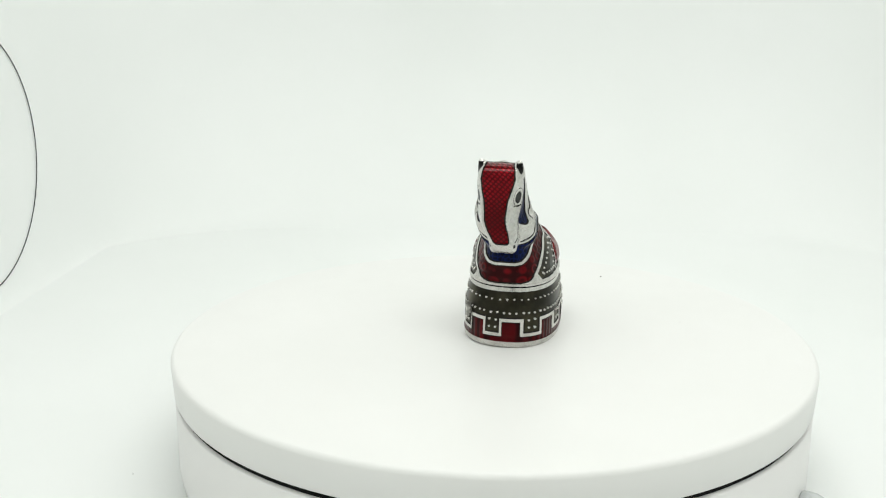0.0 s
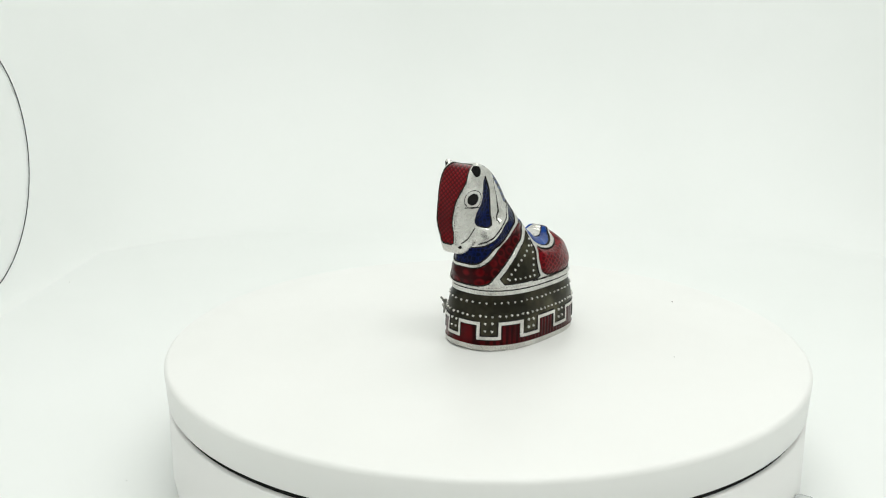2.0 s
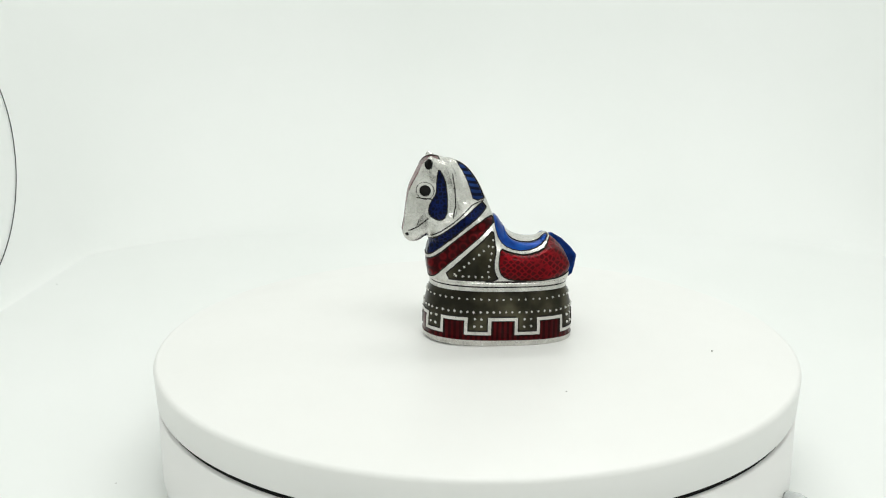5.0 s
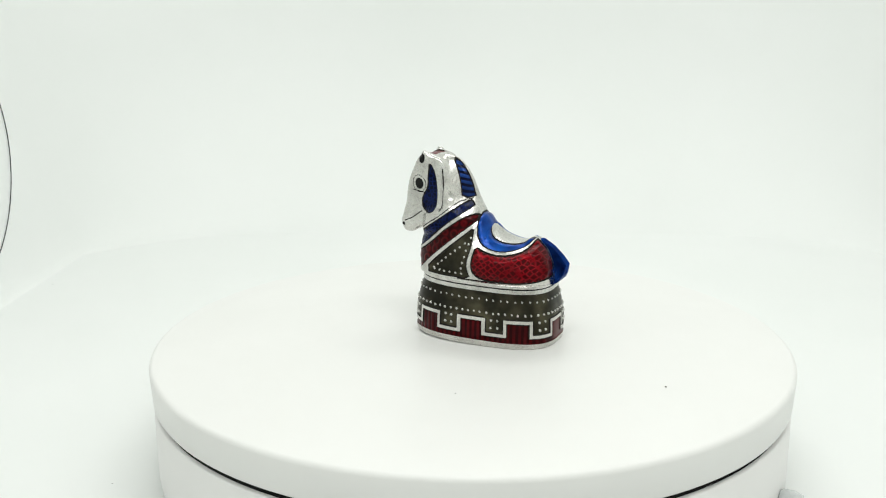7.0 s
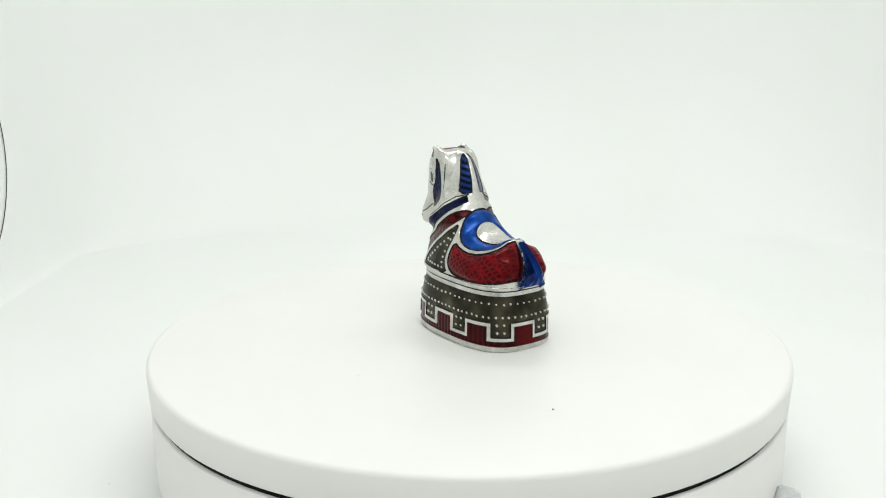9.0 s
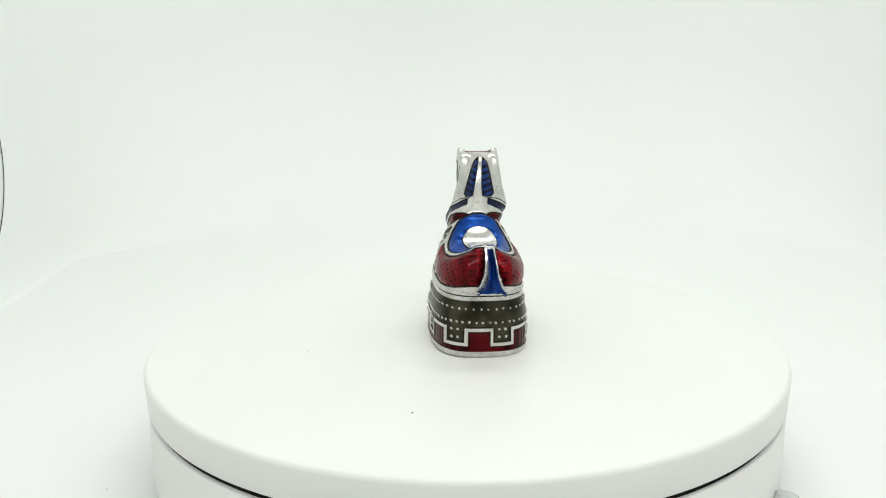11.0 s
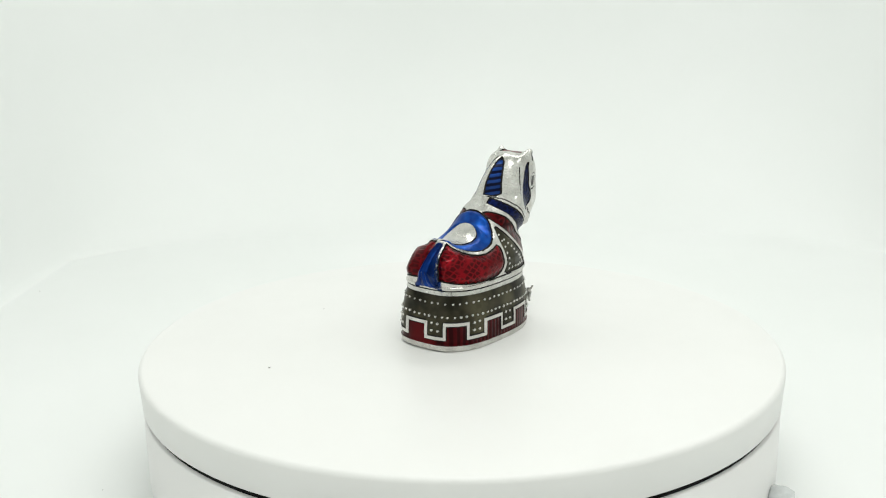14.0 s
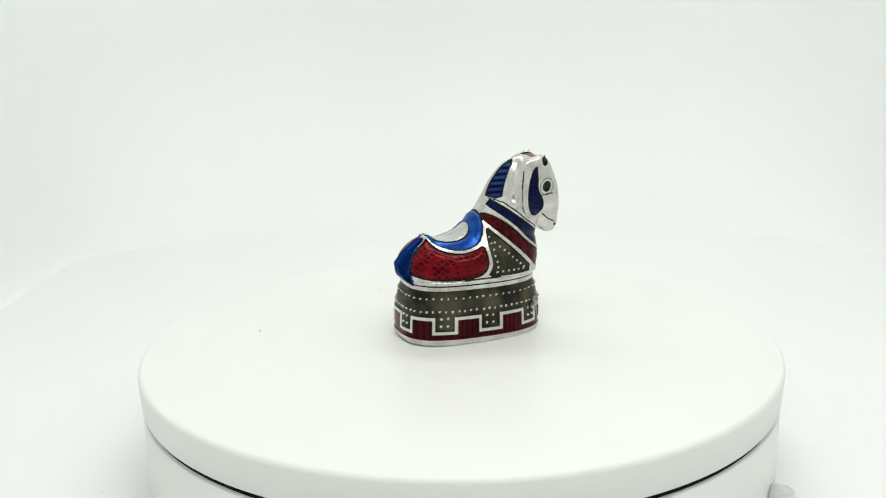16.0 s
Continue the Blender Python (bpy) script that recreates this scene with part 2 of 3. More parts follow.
def flare(z):
    """How the base draws in towards its rim."""
    return np.interp(z, [0, 0.5, 1.5, 4.0, 7.0, 10.0, 13.0, 15.5, 17.3, 18.9], [0.972, 0.994, 1.0, 1.002, 1.0, 0.990, 0.970, 0.943, 0.917, 0.905])


# along the outline, in millimetres from the front: middle of a merlon, of the gap after it, and so on
STEPS = [2.0, 9.5, 17.0, 25.0, 33.2, 41.2, 48.8, 57.2, 65.5, 72.6, 80.0, 87.4, 95.9, 103.0, 111.7, 119.6, 125.5, 131.5, 137.1]


def crenel(u, total, z):
    """Signed height of z over the stepped line, and the distance to it."""
    k = total / 135.08
    ph = np.interp((u - 2.0 * k) % total + 2.0 * k, [q * k for q in STEPS], [0.5 * q for q in range(len(STEPS))])
    ph = ph - np.floor(ph + 0.5)
    half = 0.265
    top, low, lw = 8.9, 4.3, 0.52
    inside = np.abs(ph) < half
    level = np.where(inside, top, low)
    edge = np.abs(np.abs(ph) - half) * 15.0
    d_edge = np.where((z > low - lw) & (z < top + lw), edge, 99)
    return z - level, np.minimum(np.abs(z - level), d_edge) - lw


cols = 720
cx, cy, cu, total = oval_line(cols, HALF_L, HALF_W)
PHASE = 2.0
zs = np.concatenate([[0.0, 0.25, 0.6, 1.0], np.arange(1.4, 18.85, 0.2)])
U, Z = np.meshgrid(cu, zs)
side_h, line_d = crenel(U, total, Z)
line_d = np.where((Z < 2.0) | (Z > 17.5), -1, line_d)
push = np.where(line_d < 0, 0.0, -0.28)
k = flare(Z)
nx_, ny_ = np.gradient(cy), -np.gradient(cx)
nl = np.hypot(nx_, ny_)
V = np.stack([cx * k + push * nx_ / nl, cy * k + push * ny_ / nl, Z], -1).reshape(-1, 3) * MM
i, j = np.meshgrid(np.arange(len(zs) - 1), np.arange(cols), indexing="ij")
F = np.stack([i * cols + j, i * cols + (j + 1) % cols, (i + 1) * cols + (j + 1) % cols, (i + 1) * cols + j], -1).reshape(-1, 4)
zc = (zs[:-1, None] + zs[1:, None]) / 2 + 0 * cu[None]
uc = cu[None] + total / cols / 2 + 0 * zc
hc, dc = crenel(uc, total, zc)
groove = ((dc >= 0) & (dc < 0.36) & (zc >= 2.0) & (zc <= 17.5)).ravel()
silver = ((dc < 0) | (zc < 2.0) | (zc > 17.5)).ravel()
silver &= ~groove
red = (~silver) & (~groove) & (hc < 0).ravel()
shell = piece("fortress_shell", V, F, silver, SILVER, box, "raised silver battlement line and rims")
piece("wall_groove", V, F, groove, PATINA, shell, "dark patina beside the silver line")
piece("red_wall", V, F, red, RED_WALL, shell, "dark red enamel battlement wall")
piece("olive_wall", V, F, ~silver & ~red & ~groove, OLIVE, shell, "grey-olive enamel sky with silver studs")
# floor of the base and its closed top with the hinge gap
bx, by, _, _ = oval_line(120, HALF_L, HALF_W)


def disc(name, scale, z0, z1, mat, parent, label=""):
    v = [(x * scale * MM, y * scale * MM, z * MM) for z in (z0, z1) for x, y in zip(bx, by)]
    m = len(bx)
    f = [(a, (a + 1) % m, m + (a + 1) % m, m + a) for a in range(m)]
    me = mesh_of(name, v, f, mat)
    bm = bmesh.new()
    bm.from_mesh(me)
    bm.verts.ensure_lookup_table()
    bm.faces.new([bm.verts[a] for a in range(m - 1, -1, -1)])
    bm.faces.new([bm.verts[m + a] for a in range(m)])
    bm.to_mesh(me)
    bm.free()
    return part(name, me, parent, label)


disc("underside", 0.966, 0.0, 0.4, SILVER, box)
# this black disc fills the slit, its shade given as colour
disc("hinge_shade", 0.888, 18.6, 19.6, DARK, box, "near-black disc painting the shade between lid and base")

# silver studs on the olive enamel
dot = bmesh.new()
bmesh.ops.create_icosphere(dot, subdivisions=1, radius=0.47 * MM)
dot_mesh = bpy.data.meshes.new("stud")
dot.to_mesh(dot_mesh)
dot.free()
dot_mesh.materials.append(SILVER)
dot_mesh.polygons.foreach_set("use_smooth", [True] * len(dot_mesh.polygons))


def stud(u, z, size=1.0):
    a = np.interp(u % total, cu, np.arange(cols)) % (cols - 1)
    x, y = np.interp(a, np.arange(cols), cx), np.interp(a, np.arange(cols), cy)
    q = flare(z) - 0.006
    ob = part("stud", dot_mesh, shell)
    ob.location = (x * q * MM, y * q * MM, z * MM)
    ob.scale = (size, size, size)


rng = random.Random(4)
for n in range(PERIODS * 7):
    stud(PHASE + total * n / (PERIODS * 7) + rng.uniform(-0.2, 0.2), 11.2 + rng.uniform(-0.12, 0.12), rng.uniform(0.9, 1.15))
for n in range(PERIODS * 6):
    stud(PHASE + total * (n + 0.5) / (PERIODS * 6) + rng.uniform(-0.2, 0.2), 15.2 + rng.uniform(-0.12, 0.12), rng.uniform(0.75, 1.0))
for n in range(PERIODS):
    for du in (-1.1, 1.1):
        for z in (6.6, 9.0):
            stud(STEPS[2 * n + 1] * total / 135.08 + du + rng.uniform(-0.12, 0.12), z + rng.uniform(-0.1, 0.1), rng.uniform(0.95, 1.2))


# ---- the lid ----
def poly_sd(px, pz, pts):
    """Signed distance to a polygon in the side view (negative inside) and the nearest point of its outline."""
    best, near_x, near_z, inside = np.full(px.shape, 1e9), np.zeros(px.shape), np.zeros(px.shape), np.zeros(px.shape, bool)
    for (x0, z0), (x1, z1) in zip(pts, pts[1:] + pts[:1]):
        ex, ez = x1 - x0, z1 - z0
        t = np.clip(((px - x0) * ex + (pz - z0) * ez) / (ex * ex + ez * ez), 0, 1)
        qx, qz = x0 + t * ex, z0 + t * ez
        d = np.hypot(px - qx, pz - qz)
        m = d < best
        best, near_x, near_z = np.where(m, d, best), np.where(m, qx, near_x), np.where(m, qz, near_z)
        inside ^= ((z0 > pz) != (z1 > pz)) & (px < ex * (pz - z0) / (ez if ez else 1e-9) + x0)
    return np.where(inside, -best, best), near_x, near_z


def smooth_line(pts, rounds=2):
    """Corner-cutting, so that the outlines run in curves."""
    for _ in range(rounds):
        out = []
        for (x0, z0), (x1, z1) in zip(pts, pts[1:] + pts[:1]):
            out += [(x0 * 0.75 + x1 * 0.25, z0 * 0.75 + z1 * 0.25), (x0 * 0.25 + x1 * 0.75, z0 * 0.25 + z1 * 0.75)]
        pts = out
    return pts


def round_and(a, b, r):
    a, b = a + r, b + r
    return np.minimum(np.maximum(a, b), 0) + np.hypot(np.maximum(a, 0), np.maximum(b, 0)) - r


def soft_or(a, b, k):
    h = np.clip(0.5 + 0.5 * (b - a) / k, 0, 1)
    return b * (1 - h) + a * h - k * h * (1 - h)


def capsule(x, y, z, p, q, r0, r1):
    d = [q[i] - p[i] for i in range(3)]
    t = np.clip(((x - p[0]) * d[0] + (y - p[1]) * d[1] + (z - p[2]) * d[2]) / sum(v * v for v in d), 0, 1)
    return np.sqrt((x - p[0] - t * d[0]) ** 2 + (y - p[1] - t * d[1]) ** 2 + (z - p[2] - t * d[2]) ** 2) - (r0 + t * (r1 - r0))


TORSO = smooth_line([(-22.2, 17), (-22.2, 23), (-20.4, 28.4), (-17.8, 31.6), (-15.2, 33.0), (-11, 31.7), (-6.5, 31.9), (-2.8, 33.9), (-0.4, 37.2), (0.6, 38.9), (1.8, 39.5), (2.8, 39.2),
                     (8, 41), (16, 38), (21, 34), (23.6, 29), (23.6, 24), (22.8, 17)], 2)
NECK = smooth_line([(1.4, 36), (2.3, 40.0), (4.2, 44.4), (6.7, 50.0), (10.2, 54.6), (13.6, 56.6), (17.8, 57.5), (22, 52), (22.5, 44), (22.5, 36), (23, 30), (12, 30)], 2)
HEAD = smooth_line([(14, 52), (16, 56.2), (20, 57.4), (22.8, 57.4), (24.9, 56.2), (27.5, 51.2), (29.4, 47.4), (30.0, 42), (30.6, 36.8), (31.3, 34.5), (30.3, 32.2), (28.8, 31.2), (26, 31.2), (22.6, 34.2), (19, 38), (15, 44)], 2)


def lid_field(x, y, z):
    tor = poly_sd(x[:, 0, :], z[:, 0, :], TORSO)[0][:, None, :]
    nec = poly_sd(x[:, 0, :], z[:, 0, :], NECK)[0][:, None, :]
    hea = poly_sd(x[:, 0, :], z[:, 0, :], HEAD)[0][:, None, :]
    w = np.interp(z, [17, 20, 25, 29, 32, 36, 40], [13.3, 13.4, 13.3, 12.1, 10.6, 9.4, 8.8])
    w = w * (1 + (np.interp(z, [22, 28, 32], [1.0, 0.84, 0.62]) - 1) * np.clip((-6 - x) / 14, 0, 1))
    w = w * (1 - 0.13 * np.clip((x - 3) / 14, 0, 1) * np.clip((z - 20) / 3, 0, 1))
    nn = np.interp(z, [20, 26, 32], [2.8, 2.4, 2.0])
    long_ = np.interp(z, [20, 24], [22.7, 24.0])
    plan = ((np.abs(x / long_) ** nn + np.abs(y / (w + 0.4)) ** nn) ** (1 / nn) - 1) * 11.0
    torso = np.maximum(round_and(tor, np.abs(y) - w, np.interp(z, [20, 26, 34], [3.0, 6.5, 8.5])), plan)
    wn = np.interp(z, [30, 36, 40, 44, 50, 57], [10.6, 10.0, 9.3, 8.3, 7.5, 6.7])
    wn = wn * (0.18 + 0.84 * np.clip(-nec / 8.6, 0, 1) ** 0.9) ** np.interp(z, [38, 45], [0.3, 1.0])
    neck = round_and(nec, np.abs(y) - wn, np.interp(z, [34, 44], [5.0, 1.3]))
    wh = np.interp(z, [31, 34, 38, 44, 50, 57], [3.8, 4.2, 5.2, 6.7, 7.0, 6.4])
    brow = np.interp(z, [31, 36, 45, 51, 55.5, 58], [31.2, 31.2, 29.5, 27.4, 24.6, 22.0])
    blaze_w = np.interp(z, [31, 35, 38, 43, 47, 50, 53, 58], [2.9, 3.1, 3.5, 3.8, 4.1, 4.9, 5.6, 5.9])
    wh = np.minimum(wh, blaze_w + 0.36 * np.maximum(brow - x, 0))
    head = round_and(hea, np.abs(y) - wh, 1.3)
    f = soft_or(neck, head, 2.2)
    f = soft_or(f, torso, 1.4)
    for s in (1, -1):
        f = soft_or(f, capsule(x, y, z, (20.4, s * 4.8, 54.6), (22.2, s * 5.7, 57.4), 2.4, 1.05), 0.8)
        f = np.maximum(f, -capsule(x, y, z, (22.8, s * 7.5, 55.2), (23.4, s * 7.2, 57.4), 1.0, 0.5))
        # hollows between the locks of the mane and behind the cheek
        f = np.maximum(f, -capsule(x, y, z, (16.4, s * 9.0, 53.0), (15.6, s * 9.3, 41.5), 1.7, 1.7))
        f = np.maximum(f, -capsule(x, y, z, (13.6, s * 7.7, 54.0), (11.4, s * 8.3, 45.0), 1.6, 1.6))
    # saddle: a raised pommel and cantle with a hollow seat
    f = soft_or(f, capsule(x, y, z, (-15.0, -2.6, 32.0), (-15.0, 2.6, 32.0), 1.2, 1.2), 2.0)
    return np.maximum(f, 20.1 - z)



def surface(field, lo, hi, h):
    """The zero surface of a field as quads (surface nets)."""
    ax = [np.arange(a, b + h, h) for a, b in zip(lo, hi)]
    X, Y, Zz = np.meshgrid(*ax, indexing="ij")
    f = field(X, Y, Zz)
    s = f < 0
    n = np.array(f.shape) - 1
    acc, cnt = np.zeros((*n, 3)), np.zeros(n)
    corner = lambda a, o: a[o[0]:o[0] + n[0], o[1]:o[1] + n[1], o[2]:o[2] + n[2]]
    for axis in range(3):
        e = np.eye(3, dtype=int)[axis]
        for o1 in (0, 1):
            for o2 in (0, 1):
                o = np.insert([o1, o2], axis, 0)
                f0, f1 = corner(f, o), corner(f, o + e)
                m = (f0 < 0) != (f1 < 0)
                t = np.where(m, f0 / np.where(m, f0 - f1, 1), 0)
                for c in range(3):
                    acc[..., c] += np.where(m, o[c] + (t if c == axis else 0), 0)
                cnt += m
    live = cnt > 0
    index = np.full(n, -1)
    index[live] = np.arange(live.sum())
    base_ = np.stack(np.meshgrid(*[np.arange(q) for q in n], indexing="ij"), -1)[live]
    verts = (base_ + acc[live] / cnt[live][:, None]) * h + np.array(lo)
    quads = []
    for axis in range(3):
        e = np.eye(3, dtype=int)[axis]
        d1, d2 = [np.eye(3, dtype=int)[q] for q in ((axis + 1) % 3, (axis + 2) % 3)]
        a = s[tuple(slice(0, -1) if q == axis else slice(1, -1) for q in range(3))]
        b = s[tuple(slice(1, None) if q == axis else slice(1, -1) for q in range(3))]
        w = np.argwhere(a != b)
        way = a[tuple(w.T)]
        w = w + 1 - e
        q = [w - d1 - d2, w - d2, w, w - d1]
        q = np.stack([index[tuple(p.T)] for p in q], -1)
        q[~way] = q[~way][:, ::-1]
        quads.append(q)
    return verts, np.concatenate(quads)


LV, LF = surface(lid_field, (-25.5, -15.2, 19.4), (34.0, 15.2, 60.4), 0.26)

# cells of enamel on the lid, as outlines in the side view
CELLS = [
    ("blue_collar", BLUE, [(28, 26.4), (28, 30.8), (22.3, 32.6), (18.5, 35.2), (12.9, 39.1), (7.4, 43.3), (5.2, 44.3), (3.6, 43.6), (4.6, 41.8), (7.0, 39.9), (13.2, 35.2), (17.6, 31.2), (20.8, 28.6), (23, 27.0)], "dark blue enamel collar band"),
    ("red_collar", RED_COLLAR, [(28, 20.0), (28, 25.7), (23.0, 26.2), (20.3, 27.9), (17.0, 30.6), (13.0, 34.3), (6.2, 39.2), (2.6, 40.2), (2.0, 38.2), (3.6, 36.6), (12.0, 29.6), (18.0, 24.2), (20.6, 21.4), (23, 20.0)], "red enamel collar with engraved loops"),
    ("olive_panel", OLIVE, [(19.6, 20.9), (12.2, 28.0), (5.6, 33.6), (2.6, 36.3), (2.2, 32.2), (2.0, 29.8), (2.8, 26.9), (2.7, 23.6), (1.0, 20.8), (8.8, 20.7)], "triangular olive enamel shoulder panel"),
    ("saddle_blanket", RED, [(1.6, 27.2), (0.8, 31.0), (-2.2, 29.5), (-7.6, 28.6), (-12.8, 29.6), (-15.3, 31.5), (-16.6, 34.4), (-24.5, 31.0), (-25, 26.0), (-23.2, 22.3), (-18.4, 20.9), (-11.1, 20.5), (-2.6, 20.7), (0.6, 22.2), (1.6, 24.6)], "red enamel saddle blanket with engraved scales"),
    ("saddle_rim", BRIGHT_BLUE, [(2.3, 43.5), (2.4, 37.4), (1.1, 32.6), (-2.0, 30.2), (-7.3, 29.2), (-12.4, 30.2), (-15.4, 32.3), (-17.8, 37.5), (-8.0, 41.5)], "bright blue enamel saddle round a silver seat"),
    ("mane_side", MANE, [(14.2, 57.6), (9.5, 57.0), (4.8, 52.4), (2.2, 47.0), (2.4, 45.4), (8.7, 43.8), (9.9, 48.6), (11.6, 52.6), (13.6, 55.6)], "striped blue enamel mane"),
    ("cheek", BLUE, [(19.9, 55.4), (17.5, 51.4), (16.7, 45.6), (16.9, 39.6), (19.6, 38.2), (22.8, 39.4), (22.9, 42.6), (21.8, 45.0), (20.5, 46.9), (20.5, 51.5)], "dark blue enamel cheek"),
]
# thin engraved lines on the bare silver
LINES = [[(29.0, 34.9), (26.2, 36.2), (23.0, 38.6)], [(15.4, 53.0), (14.6, 48.0), (14.4, 43.0), (15.2, 39.6)], [(26.4, 45.2), (22.0, 45.0)], [(3.2, 45.0), (9.0, 43.3), (15.0, 38.3), (22.0, 33.6)]]


def lid_normals():
    p = LV[LF]
    fn = np.cross(p[:, 2] - p[:, 0], p[:, 3] - p[:, 1])
    vn = np.zeros_like(LV)
    for c in range(4):
        np.add.at(vn, LF[:, c], fn)
    return vn / np.maximum(np.linalg.norm(vn, axis=1), 1e-9)[:, None]


for _ in range(3):
    total_, count_ = np.zeros_like(LV), np.zeros(len(LV))
    for a in range(4):
        for b in (1, 3):
            np.add.at(total_, LF[:, a], LV[LF[:, (a + b) % 4]])
            np.add.at(count_, LF[:, a], 1)
    LV = LV * 0.4 + total_ / count_[:, None] * 0.6
LN = lid_normals()


def face_d(p):
    """Signed distance to the edge of the red blaze on the front of the head."""
    y, z = p[:, 1], p[:, 2]
    w = np.interp(z, [34.0, 35.0, 38, 43, 47, 50, 53, 56, 58], [1.2, 2.5, 3.1, 3.3, 3.7, 4.6, 5.3, 4.9, 4.0])
    front = np.interp(z, [33, 36, 45, 51, 55.5, 56.5, 60], [30.3, 30.0, 28.4, 25.9, 21.3, 19.3, 18.6])
    return np.maximum(np.maximum(np.abs(y) - w, front - p[:, 0]), np.maximum(34.3 - z, p[:, 2] - 58.2))


GROOVE, GW = 50, 0.40
EYE_X = {1: 23.9, -1: 23.9}


def cell_of(p):
    """Which cell a place on the lid lies in, -1 for bare silver."""
    out = np.full(len(p), -1)
    for c, (_, _, pts, _) in enumerate(OUTLINES):
        d = poly_sd(p[:, 0], p[:, 2], pts)[0]
        d = np.maximum(d, extra(c, p))
        out[(d < -GW) & (out == -1)] = c
        out[(d < 0) & (d >= -GW) & (out == -1)] = GROOVE
    fd = face_d(p)
    out[fd < 0] = len(OUTLINES)
    out[(fd < 0) & (fd > -GW)] = GROOVE
    for pts in LINES:
        for (x0, z0), (x1, z1) in zip(pts, pts[1:]):
            t = np.clip(((p[:, 0] - x0) * (x1 - x0) + (p[:, 2] - z0) * (z1 - z0)) / ((x1 - x0) ** 2 + (z1 - z0) ** 2), 0, 1)
            d = np.hypot(p[:, 0] - x0 - t * (x1 - x0), p[:, 2] - z0 - t * (z1 - z0))
            out[(d < 0.18) & (out == -1) & (np.abs(p[:, 1]) > 2.6)] = GROOVE
    for s in (1, -1):
        e = np.hypot(p[:, 0] - EYE_X[s], p[:, 2] - 47.6)
        out[(np.abs(e - 2.75) < 0.10) & (out == -1) & (s * p[:, 1] > 4)] = GROOVE
        out[(e < 1.8) & (s * p[:, 1] > 4)] = len(OUTLINES) + 1
        out[(np.hypot(p[:, 0] - 22.9, (p[:, 2] - 56.0) * 0.75) < 1.25) & (s * p[:, 1] > 5.0)] = len(OUTLINES) + 1
        out[(np.hypot(p[:, 0] - 29.6, p[:, 2] - 33.8) < 0.55) & (s * p[:, 1] > 2.5)] = len(OUTLINES) + 1
    return out


def extra(c, p):
    """What bounds a cell besides its outline in the side view."""
    name, x, y, z = OUTLINES[c][0], p[:, 0], p[:, 1], p[:, 2]
    if name == "mane_side":
        a = np.abs(y)
        return np.maximum(np.interp(z, [44, 48, 56], [1.6, 1.0, 0.45]) - a, a - np.interp(z, [44, 50, 54, 57], [5.4, 4.6, 3.6, 2.2]))
    if name == "saddle_rim":
        seat = np.interp(x, [-15.6, -13.5, -10, -6, -3.8, -2.6, -1.8, -1.3, -1.1], [0.5, 2.2, 4.2, 5.3, 5.3, 4.8, 3.8, 2.4, 0.0])
        outer = np.interp(x, [-17, -15.5, -13, -10.5, -8.5, 2], [2.6, 5.2, 8.8, 12, 14, 14])
        d = np.where((x < -1.1) & (x > -15.6), seat - np.abs(y), -1.0)
        return np.maximum(np.maximum(d, np.abs(y) - outer), 28.5 - z)
    if name == "saddle_blanket":
        return np.interp(z, [20, 22.5, 26, 31], [5.0, 3.5, 2.2, 1.6]) - np.abs(y + 1.4) - np.maximum(0, x + 12) * 3
    if name == "olive_panel" or name == "cheek":
        return 4.0 - np.abs(y)
    return np.interp(x, [6.0, 10.0], [0.0, -9.0]) + np.where(x < 9, 3.2 - np.abs(y), -1.0)


OUTLINES = [(n, m, smooth_line(pts, 1), lab) for n, m, pts, lab in CELLS]


def edge_d(c, p):
    """Signed distance to the edge of one cell."""
    if c == len(OUTLINES):
        return face_d(p)
    return np.maximum(poly_sd(p[:, 0], p[:, 2], OUTLINES[c][2])[0], extra(c, p))


# the mesh follows the edges of the cells, so that the wires between them run clean
for c in range(len(OUTLINES) + 1):
    for shift in (0.0, GW):
        d = edge_d(c, LV) + shift
        pick = np.abs(d) < 0.17
        p, d, nrm = LV[pick], d[pick], LN[pick]
        g = np.stack([(edge_d(c, p + e) + shift - d) / 0.02 for e in np.eye(3) * 0.02], -1)
        g = g - nrm * (g * nrm).sum(1)[:, None]
        gl = (g * g).sum(1)
        step = -g * (d / np.maximum(gl, 0.2))[:, None]
        size = np.linalg.norm(step, axis=1)
        LV[pick] += step * np.minimum(1, 0.17 / np.maximum(size, 1e-9))[:, None]
depth, on_edge = np.full(len(LV), 9.0), np.full(len(LV), 9.0)
for c in range(len(OUTLINES) + 1):
    d = edge_d(c, LV)
    depth = np.minimum(depth, d)
    on_edge = np.minimum(on_edge, np.minimum(np.abs(d), np.abs(d + GW)))
# each square is split along the diagonal that runs with the nearest edge
flat = LV.copy()
swap = on_edge[LF[:, 1]] + on_edge[LF[:, 3]] < on_edge[LF[:, 0]] + on_edge[LF[:, 2]]
LF = np.where(swap[:, None], np.roll(LF, -1, axis=1), LF)
LF = np.concatenate([LF[:, [0, 1, 2]], LF[:, [0, 2, 3]]])
LV = LV - LN * (0.22 * np.clip(-depth / 0.2, 0, 1))[:, None]
# the enamel of saddle and blanket swells in the middle
for c, (n, *_) in enumerate(OUTLINES):
    if n in ("saddle_rim", "saddle_blanket"):
        rise = np.clip((-edge_d(c, flat) - GW) / 2.2, 0, 1)
        LV = LV + LN * ((0.75 if n == "saddle_blanket" else 0.55) * np.sin(rise * np.pi / 2))[:, None]
centre = flat[LF].mean(1)
fcell = cell_of(centre)
